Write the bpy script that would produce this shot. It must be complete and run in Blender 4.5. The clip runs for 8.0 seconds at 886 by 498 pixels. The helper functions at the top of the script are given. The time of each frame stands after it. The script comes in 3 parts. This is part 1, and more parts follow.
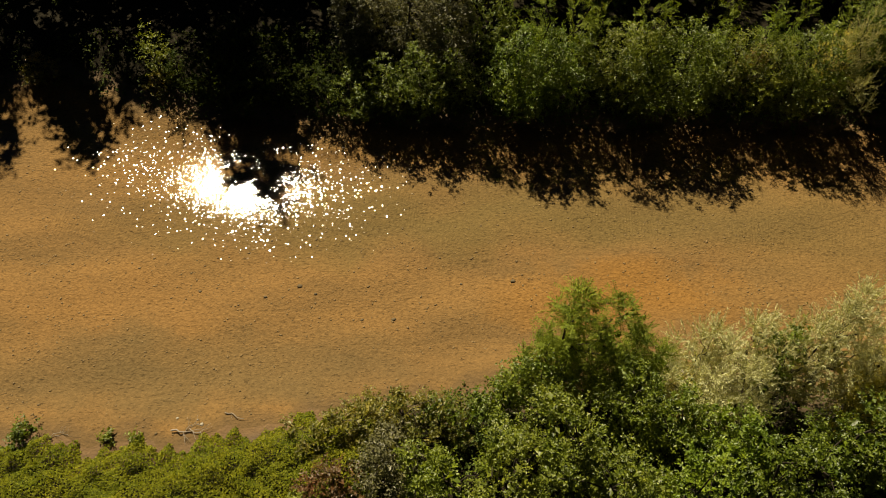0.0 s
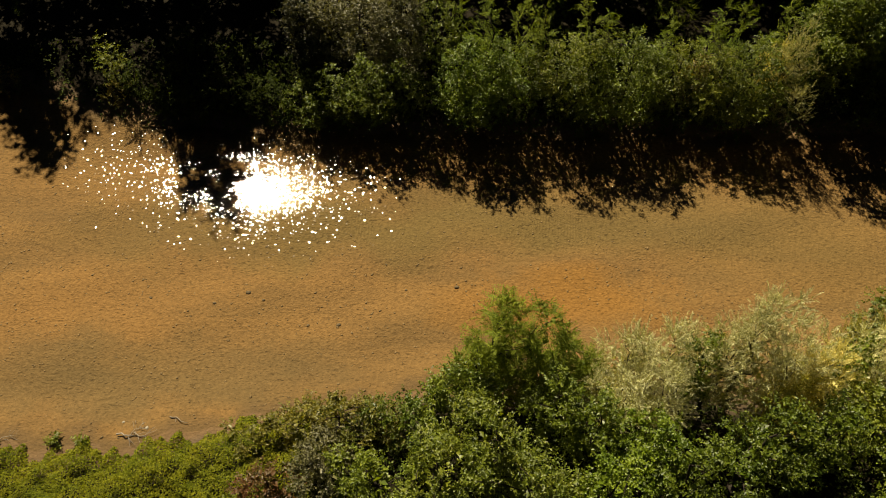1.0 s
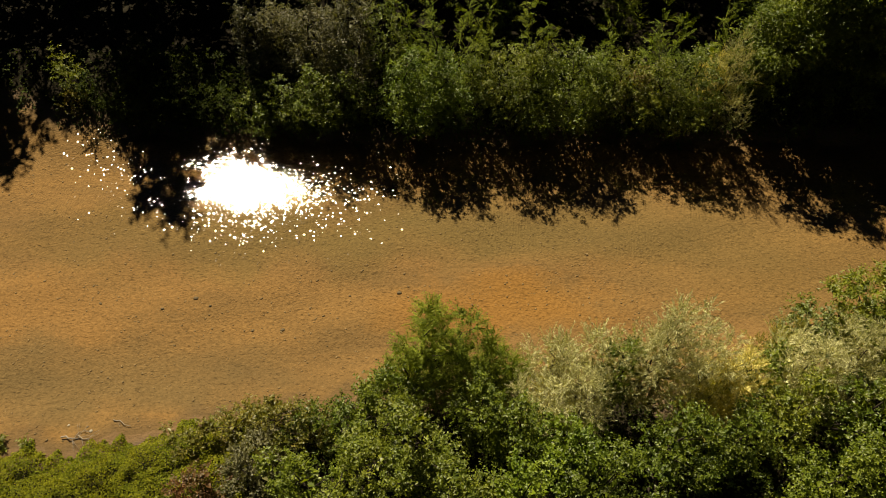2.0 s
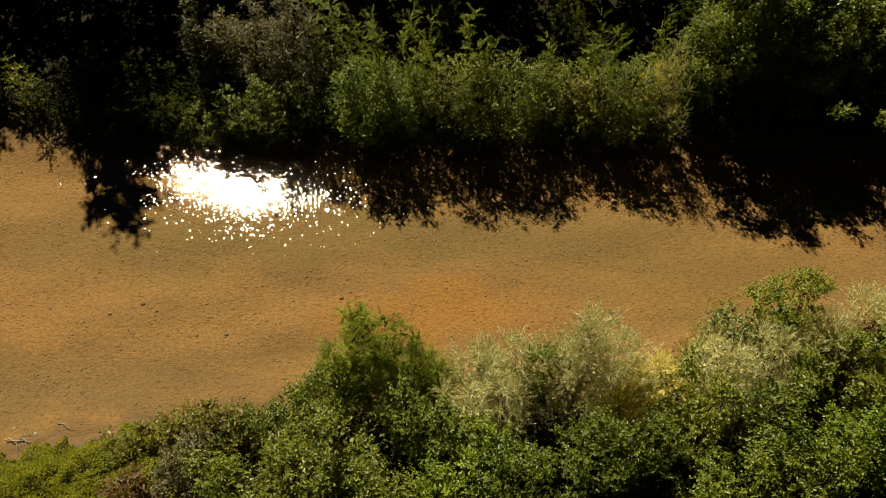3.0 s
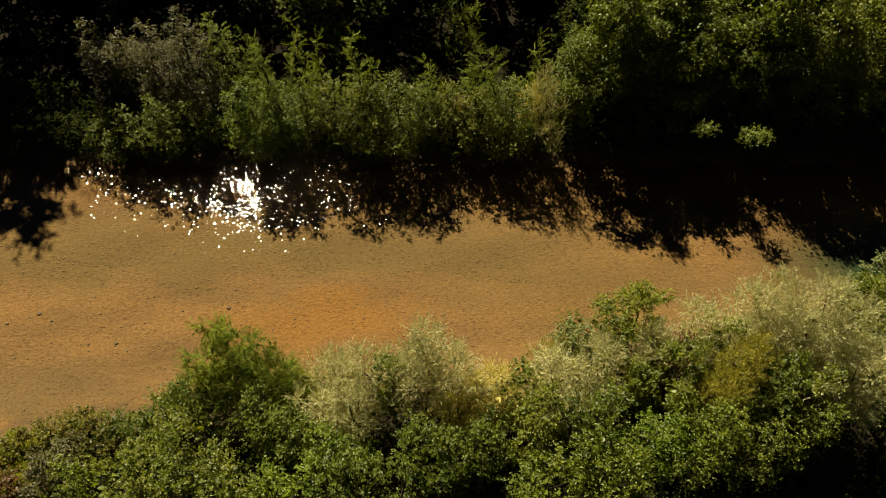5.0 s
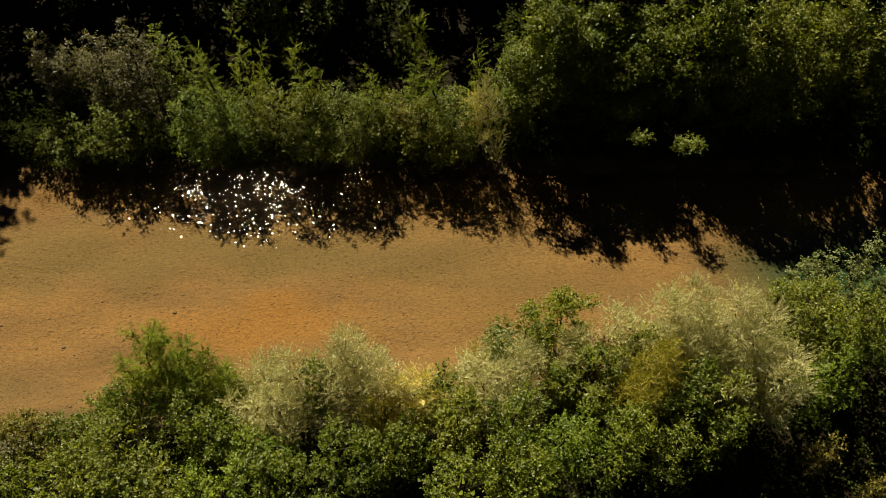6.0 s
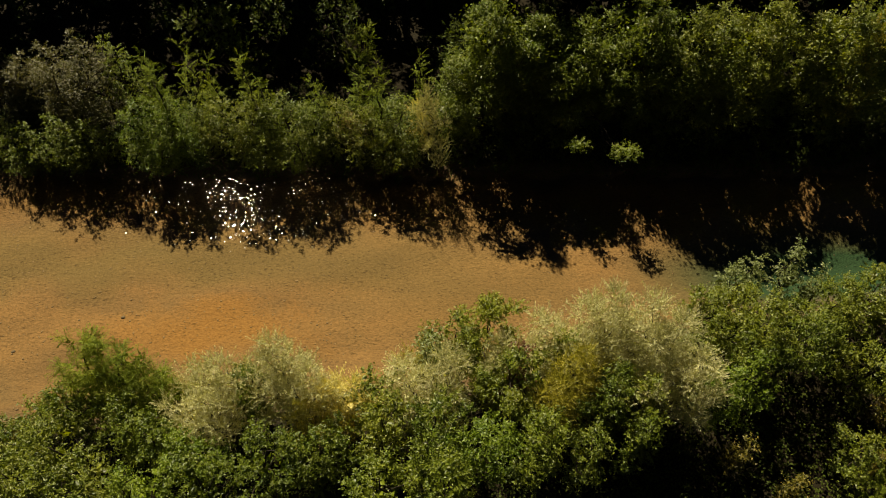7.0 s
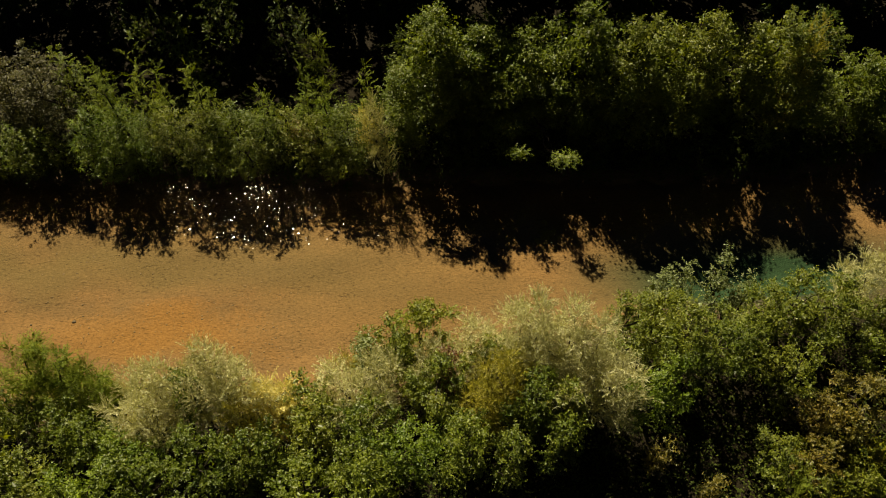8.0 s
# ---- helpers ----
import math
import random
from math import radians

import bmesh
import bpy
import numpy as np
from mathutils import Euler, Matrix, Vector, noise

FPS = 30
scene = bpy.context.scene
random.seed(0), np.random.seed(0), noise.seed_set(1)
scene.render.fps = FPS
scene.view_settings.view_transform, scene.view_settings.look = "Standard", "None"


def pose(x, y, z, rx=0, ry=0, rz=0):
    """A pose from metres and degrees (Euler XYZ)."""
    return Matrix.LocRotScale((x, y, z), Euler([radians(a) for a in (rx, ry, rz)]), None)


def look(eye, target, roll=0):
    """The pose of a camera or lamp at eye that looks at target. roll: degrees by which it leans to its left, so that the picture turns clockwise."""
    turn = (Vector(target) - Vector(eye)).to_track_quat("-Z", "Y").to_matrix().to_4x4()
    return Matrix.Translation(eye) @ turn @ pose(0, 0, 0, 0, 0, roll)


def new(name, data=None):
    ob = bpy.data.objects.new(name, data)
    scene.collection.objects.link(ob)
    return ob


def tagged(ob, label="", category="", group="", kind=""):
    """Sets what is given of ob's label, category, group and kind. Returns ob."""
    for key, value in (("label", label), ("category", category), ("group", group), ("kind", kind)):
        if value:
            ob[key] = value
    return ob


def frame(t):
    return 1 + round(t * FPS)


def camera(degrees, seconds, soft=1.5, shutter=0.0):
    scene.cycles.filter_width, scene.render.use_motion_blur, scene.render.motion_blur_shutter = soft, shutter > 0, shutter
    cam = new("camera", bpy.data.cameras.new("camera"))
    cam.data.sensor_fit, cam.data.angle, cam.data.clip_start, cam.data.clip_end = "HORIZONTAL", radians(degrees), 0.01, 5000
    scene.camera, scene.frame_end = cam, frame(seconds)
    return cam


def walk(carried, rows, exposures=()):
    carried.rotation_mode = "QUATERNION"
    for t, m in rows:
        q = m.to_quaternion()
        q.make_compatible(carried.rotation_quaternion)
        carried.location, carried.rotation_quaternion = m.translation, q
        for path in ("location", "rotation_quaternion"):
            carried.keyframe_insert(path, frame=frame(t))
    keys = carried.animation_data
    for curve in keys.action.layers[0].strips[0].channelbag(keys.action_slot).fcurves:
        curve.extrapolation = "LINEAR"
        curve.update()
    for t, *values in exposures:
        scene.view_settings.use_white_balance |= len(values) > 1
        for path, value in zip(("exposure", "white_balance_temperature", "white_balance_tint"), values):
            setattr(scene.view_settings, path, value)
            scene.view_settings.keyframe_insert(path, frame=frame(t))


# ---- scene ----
# seconds, eye in metres, pitch, roll and yaw in degrees
cam = camera(60.0, 8.0, soft=0.75)
PATH = [
    (0.0, -2.880, -17.122, 27.238, -55.797, -0.564, 0.240),
    (0.5, -1.726, -17.187, 27.658, -55.867, -0.580, 0.210),
    (1.0, -0.526, -17.260, 28.087, -55.937, -0.595, 0.180),
    (1.5, 0.717, -17.341, 28.523, -56.007, -0.610, 0.150),
    (2.0, 1.998, -17.428, 28.967, -56.077, -0.625, 0.120),
    (2.5, 3.314, -17.520, 29.416, -56.147, -0.640, 0.090),
    (3.0, 4.661, -17.618, 29.870, -56.217, -0.655, 0.060),
    (3.5, 6.034, -17.719, 30.329, -56.287, -0.670, 0.030),
    (4.0, 7.429, -17.823, 30.790, -56.357, -0.685, -0.000),
    (4.5, 8.842, -17.930, 31.254, -56.427, -0.700, -0.030),
    (5.0, 10.270, -18.038, 31.720, -56.497, -0.715, -0.060),
    (5.5, 11.708, -18.146, 32.185, -56.567, -0.730, -0.090),
    (6.0, 13.151, -18.255, 32.651, -56.638, -0.745, -0.120),
    (6.5, 14.597, -18.362, 33.115, -56.708, -0.760, -0.150),
    (7.0, 16.040, -18.466, 33.576, -56.778, -0.775, -0.180),
    (7.5, 17.477, -18.569, 34.035, -56.848, -0.790, -0.210),
    (8.0, 18.904, -18.667, 34.489, -56.918, -0.805, -0.240),
]
walk(cam, [(t, pose(x, y, z, 90 + pitch, 0, yaw) @ pose(0, 0, 0, 0, 0, roll)) for t, x, y, z, pitch, roll, yaw in PATH],
     exposures=[(0.0, 0.98, 7700, 10), (8.0, 0.98, 7700, 10)])

# ---- sun and sky ----
SUN_UP, SUN_LEFT = 49.0, 22.3          # elevation, and degrees to the left of +y
to_sun = Vector((-math.sin(radians(SUN_LEFT)) * math.cos(radians(SUN_UP)),
                 math.cos(radians(SUN_LEFT)) * math.cos(radians(SUN_UP)), math.sin(radians(SUN_UP))))
sun = new("sun", bpy.data.lights.new("sun", "SUN"))
sun.data.energy, sun.data.angle, sun.data.color = 5.0, radians(0.53), (1.0, 0.93, 0.80)
sun.matrix_world = look((0, 0, 60), tuple(Vector((0, 0, 60)) - to_sun))
world = bpy.data.worlds.new("sky")
scene.world = world
world.use_nodes = True
sky = world.node_tree.nodes.new("ShaderNodeTexSky")
sky.sky_type, sky.sun_disc = "NISHITA", False
sky.altitude, sky.air_density, sky.dust_density = 2000.0, 0.09, 0.0
sky.sun_elevation, sky.sun_rotation = radians(SUN_UP), radians(-SUN_LEFT)
back = world.node_tree.nodes["Background"]
back.inputs["Strength"].default_value = 0.05
world.node_tree.links.new(sky.outputs["Color"], back.inputs["Color"])


# ---- materials ----
class Nodes:
    """A short hand for node trees."""

    def __init__(self, name):
        self.mat = bpy.data.materials.new(name)
        self.mat.use_nodes = True
        self.tree = self.mat.node_tree
        self.tree.nodes.clear()
        self.out = self.add("OutputMaterial")

    def add(self, kind, **inputs):
        node = self.tree.nodes.new("ShaderNode" + kind)
        for key, value in inputs.items():
            self.put(node, key.replace("_", " "), value)
        return node

    def put(self, node, key, value):
        socket = node.inputs[int(key[1:]) if key[0] == "i" and key[1:].isdigit() else key]
        if isinstance(value, bpy.types.NodeSocket):
            self.tree.links.new(value, socket)
        else:
            socket.default_value = value

    def math(self, op, a, b=0.0, clamp=False):
        node = self.add("Math", i0=a, i1=b)
        node.operation, node.use_clamp = op, clamp
        return node.outputs[0]

    def mix(self, factor, a, b, blend="MIX"):
        node = self.add("MixRGB", Fac=factor, Color1=a, Color2=b)
        node.blend_type = blend
        return node.outputs[0]

    def noise(self, scale, detail=3.0, rough=0.5, vector=None):
        node = self.add("TexNoise", Scale=scale, Detail=detail, Roughness=rough)
        if vector is not None:
            self.put(node, "Vector", vector)
        return node.outputs[0]

    def ramp(self, value, *stops):
        node = self.add("ValToRGB", Fac=value)
        els = node.color_ramp.elements
        while len(els) < len(stops):
            els.new(0.5)
        for el, (place, shade) in zip(els, stops):
            el.position = place
            el.color = (*shade, 1) if isinstance(shade, tuple) else (shade, shade, shade, 1)
        return node.outputs[0]

    def place(self):
        return self.add("NewGeometry").outputs["Position"]


def rgb(r, g, b):
    return (r, g, b, 1.0)


def leaf_material(name, base, other, gloss=0.42, through_part=0.32, mottle=1.3, shine=0.34):
    """Leaves: hue varies from leaf to leaf, from spray to spray and from plant to plant."""
    n = Nodes(name)
    island = n.add("NewGeometry").outputs["Random Per Island"]
    whole = n.add("ObjectInfo").outputs["Random"]
    spray = n.ramp(n.noise(0.9, 3.0, 0.6, n.place()), (0.36, 0.0), (0.66, 1.0))
    hue = n.math("ADD", n.math("ADD", n.math("MULTIPLY", spray, 0.4 * mottle), n.math("MULTIPLY", whole, 0.3)), n.math("MULTIPLY", island, 0.35), True)
    colour = n.mix(hue, rgb(*base), rgb(*other))
    level = n.math("ADD", n.math("MULTIPLY", island, 0.62), n.math("ADD", n.math("MULTIPLY", whole, 0.16), 0.64))
    colour = n.mix(1.0, colour, level, "MULTIPLY")
    skin = n.add("BsdfPrincipled", Base_Color=colour, Roughness=gloss)
    n.put(skin, "Specular IOR Level", shine)
    glow = n.add("BsdfTranslucent", Color=n.mix(1.0, colour, rgb(1.58, 1.55, 0.50), "MULTIPLY"))
    both = n.add("MixShader", Fac=through_part, i1=skin.outputs[0], i2=glow.outputs[0])
    n.put(n.out, "Surface", both.outputs[0])
    return n.mat


def bark_material(name, base):
    n = Nodes(name)
    pos = n.place()
    stretched = n.add("Mapping", Vector=pos, Scale=(9.0, 9.0, 2.0)).outputs[0]
    grain = n.noise(3.0, 5.0, 0.6, stretched)
    colour = n.mix(grain, rgb(*[c * 0.5 for c in base]), rgb(*[c * 1.4 for c in base]))
    skin = n.add("BsdfPrincipled", Base_Color=colour, Roughness=0.9)
    n.put(skin, "Specular IOR Level", 0.12)
    n.put(skin, "Normal", n.add("Bump", Strength=0.6, Distance=0.02, Height=grain).outputs[0])
    n.put(n.out, "Surface", skin.outputs[0])
    return n.mat


def blob(n, x, y, cx, cy, rx, ry):
    """1 in the middle of an ellipse on the plan, 0 outside, with a soft edge."""
    dx = n.math("DIVIDE", n.math("SUBTRACT", x, cx), rx)
    dy = n.math("DIVIDE", n.math("SUBTRACT", y, cy), ry)
    d = n.math("ADD", n.math("MULTIPLY", dx, dx), n.math("MULTIPLY", dy, dy))
    return n.math("SUBTRACT", 1.0, d, True)


def ground_material():
    n = Nodes("river_bed_and_banks")
    pos = n.place()
    warp = n.noise(0.35, 4.0, 0.55, pos)
    sep = n.add("SeparateXYZ", Vector=pos)
    x = n.math("ADD", sep.outputs[0], n.math("MULTIPLY", n.math("SUBTRACT", warp, 0.5), 7.0))
    y = n.math("ADD", sep.outputs[1], n.math("MULTIPLY", n.math("SUBTRACT", n.noise(0.3, 4.0, 0.55, n.add("Mapping", Vector=pos, Location=(31.0, 7.0, 0.0)).outputs[0]), 0.5), 5.0))
    streak = n.noise(1.0, 4.0, 0.55, n.add("Mapping", Vector=pos, Scale=(0.10, 0.55, 0.3)).outputs[0])
    bed = n.mix(n.ramp(streak, (0.35, 0.0), (0.68, 1.0)), rgb(0.1451, 0.0863, 0.0350), rgb(0.2062, 0.1145, 0.0422))
    # algae on the bed, rust-coloured silt, and the deep pool
    bed = n.mix(n.math("MULTIPLY", blob(n, x, y, -13.0, -4.2, 10.0, 2.2), 0.55), bed, rgb(0.0955, 0.0729, 0.0350))
    bed = n.mix(n.math("MULTIPLY", blob(n, x, y, 1.0, 3.4, 22.0, 2.8), 0.75), bed, rgb(0.1175, 0.0842, 0.0314))
    bed = n.mix(n.math("MULTIPLY", blob(n, x, y, 5.0, -0.8, 6.6, 1.6), 0.65), bed, rgb(0.2373, 0.1122, 0.0266))
    bed = n.mix(n.math("MULTIPLY", blob(n, x, y, -17.0, -0.6, 9.0, 1.7), 0.55), bed, rgb(0.2373, 0.1235, 0.0422))
    bed = n.mix(n.math("MULTIPLY", blob(n, x, y, 17.0, 1.2, 9.0, 3.0), 0.5), bed, rgb(0.1383, 0.0898, 0.0314))
    bed = n.mix(n.math("MULTIPLY", n.math("POWER", blob(n, sep.outputs[0], sep.outputs[1], 36.0, 1.9, 11.5, 4.2), 1.3), 1.25, True), bed, rgb(0.0184, 0.0404, 0.0168))
    fine = n.noise(7.0, 6.0, 0.65, pos)
    bed = n.mix(1.0, bed, n.ramp(fine, (0.25, 0.74), (0.75, 1.32)), "MULTIPLY")
    fleck = n.noise(5.5, 3.0, 0.55, n.add("Mapping", Vector=pos, Rotation=(0.0, 0.0, 0.5), Scale=(0.9, 1.9, 1.0)).outputs[0])
    bed = n.mix(1.0, bed, n.ramp(fleck, (0.31, 0.60), (0.40, 1.0)), "MULTIPLY")
    tick = n.noise(7.5, 2.0, 0.5, n.add("Mapping", Vector=pos, Rotation=(0.0, 0.0, -0.35), Scale=(0.62, 2.1, 1.0)).outputs[0])
    patch = n.ramp(n.noise(0.5, 2.0, 0.5, pos), (0.35, 0.0), (0.6, 1.0))
    marks = n.mix(patch, n.ramp(tick, (0.27, 0.60), (0.35, 1.0)), n.ramp(tick, (0.33, 0.58), (0.41, 1.0)))
    bed = n.mix(1.0, bed, marks, "MULTIPLY")
    # bank earth, its colour taken almost to black for the shade under the trees
    shade_dark_soil = n.mix(n.noise(2.5, 5.0, 0.6, pos), rgb(0.008, 0.007, 0.003), rgb(0.018, 0.014, 0.006))
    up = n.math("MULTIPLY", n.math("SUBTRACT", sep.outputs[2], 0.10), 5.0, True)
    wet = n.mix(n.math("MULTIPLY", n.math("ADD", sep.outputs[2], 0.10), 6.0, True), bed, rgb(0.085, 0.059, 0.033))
    colour = n.mix(up, wet, shade_dark_soil)
    skin = n.add("BsdfPrincipled", Base_Color=colour, Roughness=0.85)
    n.put(skin, "Specular IOR Level", 0.08)
    lumps = n.add("TexVoronoi", Vector=n.add("Mapping", Vector=pos, Scale=(1.0, 1.35, 1.0)).outputs[0], Scale=4.6)
    grit = n.add("TexVoronoi", Vector=pos, Scale=11.0)
    height = n.math("ADD", n.math("ADD", n.math("ADD", n.math("MULTIPLY", lumps.outputs[0], 0.25), n.math("MULTIPLY", grit.outputs[0], 0.5)), fine), n.math("MULTIPLY", n.noise(3.2, 5.0, 0.6, n.add("Mapping", Vector=pos, Scale=(0.8, 1.5, 1.0)).outputs[0]), 0.9))
    wave = n.add("TexWave", Vector=n.add("Mapping", Vector=pos, Rotation=(0.0, 0.0, 0.10)).outputs[0], Scale=2.3, Distortion=5.0, Detail=3.0, Detail_Scale=1.2)
    zone = n.math("MULTIPLY", n.ramp(n.noise(0.22, 3.0, 0.5, n.add("Mapping", Vector=pos, Location=(5.0, 3.0, 0.0)).outputs[0]), (0.42, 0.0), (0.62, 1.0)), n.math("MULTIPLY", n.math("SUBTRACT", sep.outputs[1], 0.5), 0.5, True))
    height = n.math("ADD", height, n.math("MULTIPLY", n.math("MULTIPLY", wave.outputs[1], zone), 0.20))
    n.put(skin, "Normal", n.add("Bump", Strength=0.62, Distance=0.065, Height=height).outputs[0])
    n.put(n.out, "Surface", skin.outputs[0])
    return n.mat


def water_material():
    """Clear water whose face is broken into small tilted facets: most nearly level, few steep, steeper along the stream than across it."""
    n = Nodes("clear_river_water")
    pos = n.place()
    drift = n.add("Mapping", Vector=pos, Rotation=(0.0, 0.0, 0.12), Scale=(1.0, 1.15, 1.0)).outputs[0]
    cell = n.add("TexVoronoi", Vector=drift, Scale=17.0)
    one = n.add("TexWhiteNoise", Vector=cell.outputs["Position"])
    first = n.add("SeparateColor", Color=one.outputs["Color"])

    def slope(u, v, most, level):
        swing = n.math("SUBTRACT", n.math("ADD", u, v), 1.0)
        return n.math("MULTIPLY", swing, n.math("ADD", n.math("MULTIPLY", n.math("ABSOLUTE", swing), most * (1 - level)), most * level))

    along = slope(first.outputs[0], first.outputs[1], 0.135, 0.30)
    across = n.math("ADD", slope(first.outputs[2], n.add("TexWhiteNoise", Vector=one.outputs["Color"]).outputs["Value"], 0.038, 0.42), n.math("MULTIPLY", along, 0.10))
    even = n.add("VectorMath", i0=n.add("CombineXYZ", X=along, Y=across, Z=1.0).outputs[0])
    even.operation = "NORMALIZE"
    normal = even.outputs[0]
    clear = n.add("BsdfTransparent", Color=rgb(0.95, 0.96, 0.92))
    mirror = n.add("BsdfGlossy", Roughness=0.084, Normal=normal)
    mirror.distribution = "BECKMANN"
    small = n.add("TexWhiteNoise", Vector=n.add("TexVoronoi", Vector=drift, Scale=52.0).outputs["Position"])
    second = n.add("SeparateColor", Color=small.outputs["Color"])
    ripple_x = slope(second.outputs[0], second.outputs[1], 0.068, 0.7)
    ripple_y = n.math("ADD", slope(second.outputs[2], n.add("TexWhiteNoise", Vector=small.outputs["Color"]).outputs["Value"], 0.019, 0.7), n.math("MULTIPLY", ripple_x, 0.10))
    fine = n.add("VectorMath", i0=n.add("CombineXYZ", X=ripple_x, Y=ripple_y, Z=1.0).outputs[0])
    fine.operation = "NORMALIZE"
    glitter = n.add("BsdfGlossy", Roughness=0.05, Normal=fine.outputs[0])
    glitter.distribution = "BECKMANN"
    face = n.add("MixShader", Fac=0.5, i1=mirror.outputs[0], i2=glitter.outputs[0])
    edge = n.add("Fresnel", IOR=1.33).outputs[0]
    both = n.add("MixShader", Fac=edge, i1=clear.outputs[0], i2=face.outputs[0])
    n.put(n.out, "Surface", both.outputs[0])
    return n.mat


def stone_material(name, a, b):
    n = Nodes(name)
    pos = n.place()
    one = n.add("NewGeometry").outputs["Random Per Island"]
    colour = n.mix(one, rgb(*a), rgb(*b))
    grain = n.noise(14.0, 4.0, 0.6, pos)
    colour = n.mix(1.0, colour, n.ramp(grain, (0.3, 0.75), (0.7, 1.2)), "MULTIPLY")
    skin = n.add("BsdfPrincipled", Base_Color=colour, Roughness=0.8)
    n.put(skin, "Normal", n.add("Bump", Strength=0.4, Distance=0.02, Height=grain).outputs[0])
    n.put(n.out, "Surface", skin.outputs[0])
    return n.mat


LEAF = {
    "alder": leaf_material("alder_leaf", (0.041, 0.077, 0.006), (0.117, 0.142, 0.012)),
    "olive": leaf_material("olive_green_leaf", (0.056, 0.092, 0.008), (0.142, 0.156, 0.015)),
    "willow": leaf_material("silver_willow_leaf", (0.225, 0.228, 0.092), (0.48, 0.466, 0.265), 0.55, 0.32, shine=0.15),
    "locust": leaf_material("locust_leaflet", (0.07, 0.114, 0.009), (0.145, 0.172, 0.017), 0.55, 0.32, shine=0.12),
    "yellow": leaf_material("yellowing_leaf", (0.13, 0.138, 0.016), (0.285, 0.25, 0.032)),
    "gold": leaf_material("golden_leaf", (0.4, 0.355, 0.095), (0.57, 0.49, 0.18), 0.55, 0.32, shine=0.15),
    "emerald": leaf_material("bright_green_leaf", (0.05, 0.098, 0.006), (0.122, 0.162, 0.011)),
    "red": leaf_material("reddish_leaf", (0.070, 0.061, 0.014), (0.128, 0.052, 0.022)),
    "grey": leaf_material("grey_green_leaf", (0.055, 0.06, 0.022), (0.108, 0.102, 0.042)),
    "rust": leaf_material("rusty_leaf", (0.07, 0.085, 0.011), (0.15, 0.112, 0.017)),
    "pale": leaf_material("pale_green_leaf", (0.083, 0.111, 0.028), (0.166, 0.197, 0.075)),
    "sage": leaf_material("sage_green_leaf", (0.15, 0.155, 0.058), (0.29, 0.275, 0.125), 0.55, 0.3, shine=0.15),
    # leaf green darkened to carry deep shade in its colour
    "dark": leaf_material("shade_dark_leaf", (0.022, 0.041, 0.006), (0.050, 0.062, 0.010), 0.6, shine=0.08),
    "dogwood": leaf_material("dogwood_leaf", (0.066, 0.086, 0.009), (0.15, 0.126, 0.021)),
    "bramble": leaf_material("bramble_leaf", (0.075, 0.101, 0.006), (0.182, 0.175, 0.010), 0.6, shine=0.1),
    "forest": leaf_material("forest_leaf", (0.018, 0.035, 0.007), (0.037, 0.053, 0.011), 0.55, shine=0.15),
}
BARK = bark_material("grey_bark", (0.030, 0.024, 0.017))
DRIFT = bark_material("bleached_driftwood", (0.22, 0.19, 0.15))
BED = ground_material()
WATER = water_material()


# ---- building helpers ----
def mesh_from(name, verts, tris, material, smooth=False):
    data = bpy.data.meshes.new(name)
    verts, tris = np.asarray(verts, np.float32), np.asarray(tris, np.int32)
    data.vertices.add(len(verts))
    data.vertices.foreach_set("co", verts.ravel())
    data.loops.add(tris.size)
    data.loops.foreach_set("vertex_index", tris.ravel())
    data.polygons.add(len(tris))
    data.polygons.foreach_set("loop_start", np.arange(0, tris.size, tris.shape[1], dtype=np.int32))
    if smooth:
        data.polygons.foreach_set("use_smooth", np.ones(len(tris), bool))
    data.update(calc_edges=True)
    data.materials.append(material)
    return data


def under(parent, name, data, label=""):
    ob = new(name, data)
    ob.parent = parent
    return tagged(ob, label)


def unit(v):
    return v / np.maximum(np.linalg.norm(v, axis=-1, keepdims=True), 1e-9)


def tube(points, radii, sides=6):
    """A tapered tube along points: vertices and triangles."""
    points, verts, tris = np.asarray(points, float), [], []
    for i, p in enumerate(points):
        way = unit(points[min(i + 1, len(points) - 1)] - points[max(i - 1, 0)])
        a = unit(np.cross(way, (0.31, 0.95, 0.05)))
        b = np.cross(way, a)
        for k in range(sides):
            w = 2 * math.pi * k / sides
            verts.append(p + radii[i] * (a * math.cos(w) + b * math.sin(w)))
    for i in range(len(points) - 1):
        for k in range(sides):
            a, b = i * sides + k, i * sides + (k + 1) % sides
            tris += [(a, b, b + sides), (a, b + sides, a + sides)]
    last = (len(points) - 1) * sides
    tris += [(last, last + k, last + k + 1) for k in range(1, sides - 1)]
    return np.array(verts), np.array(tris)


def bent(rng, a, b, sag, steps=5):
    """A slightly crooked line from a to b."""
    a, b = np.asarray(a, float), np.asarray(b, float)
    s = np.linspace(0, 1, steps)[:, None]
    line = a + (b - a) * s
    off = rng.normal(0, 0.06 * np.linalg.norm(b - a), (steps, 3)) * (s * (1 - s) * 4)
    line[:, 2:] += sag * (s * (1 - s) * 4)
    return line + off


def leaf_shapes(p, d, nrm, length, width, fold=0.25):
    """Leaves: a folded rhomb each, from its stalk p along d, with nrm as its upper side."""
    side = unit(np.cross(d, nrm))
    nrm = unit(np.cross(side, d))
    length, width = length[:, None], width[:, None]
    mid = p + d * length * 0.45
    lift = nrm * width * fold
    v = np.stack([p, mid + side * width * 0.5 + lift, p + d * length - nrm * length * 0.12, mid - side * width * 0.5 + lift], 1).reshape(-1, 3)
    i = np.arange(len(p))[:, None] * 4
    tris = np.concatenate([i + (0, 2, 1), i + (0, 3, 2)], 1).reshape(-1, 3)
    return v, tris


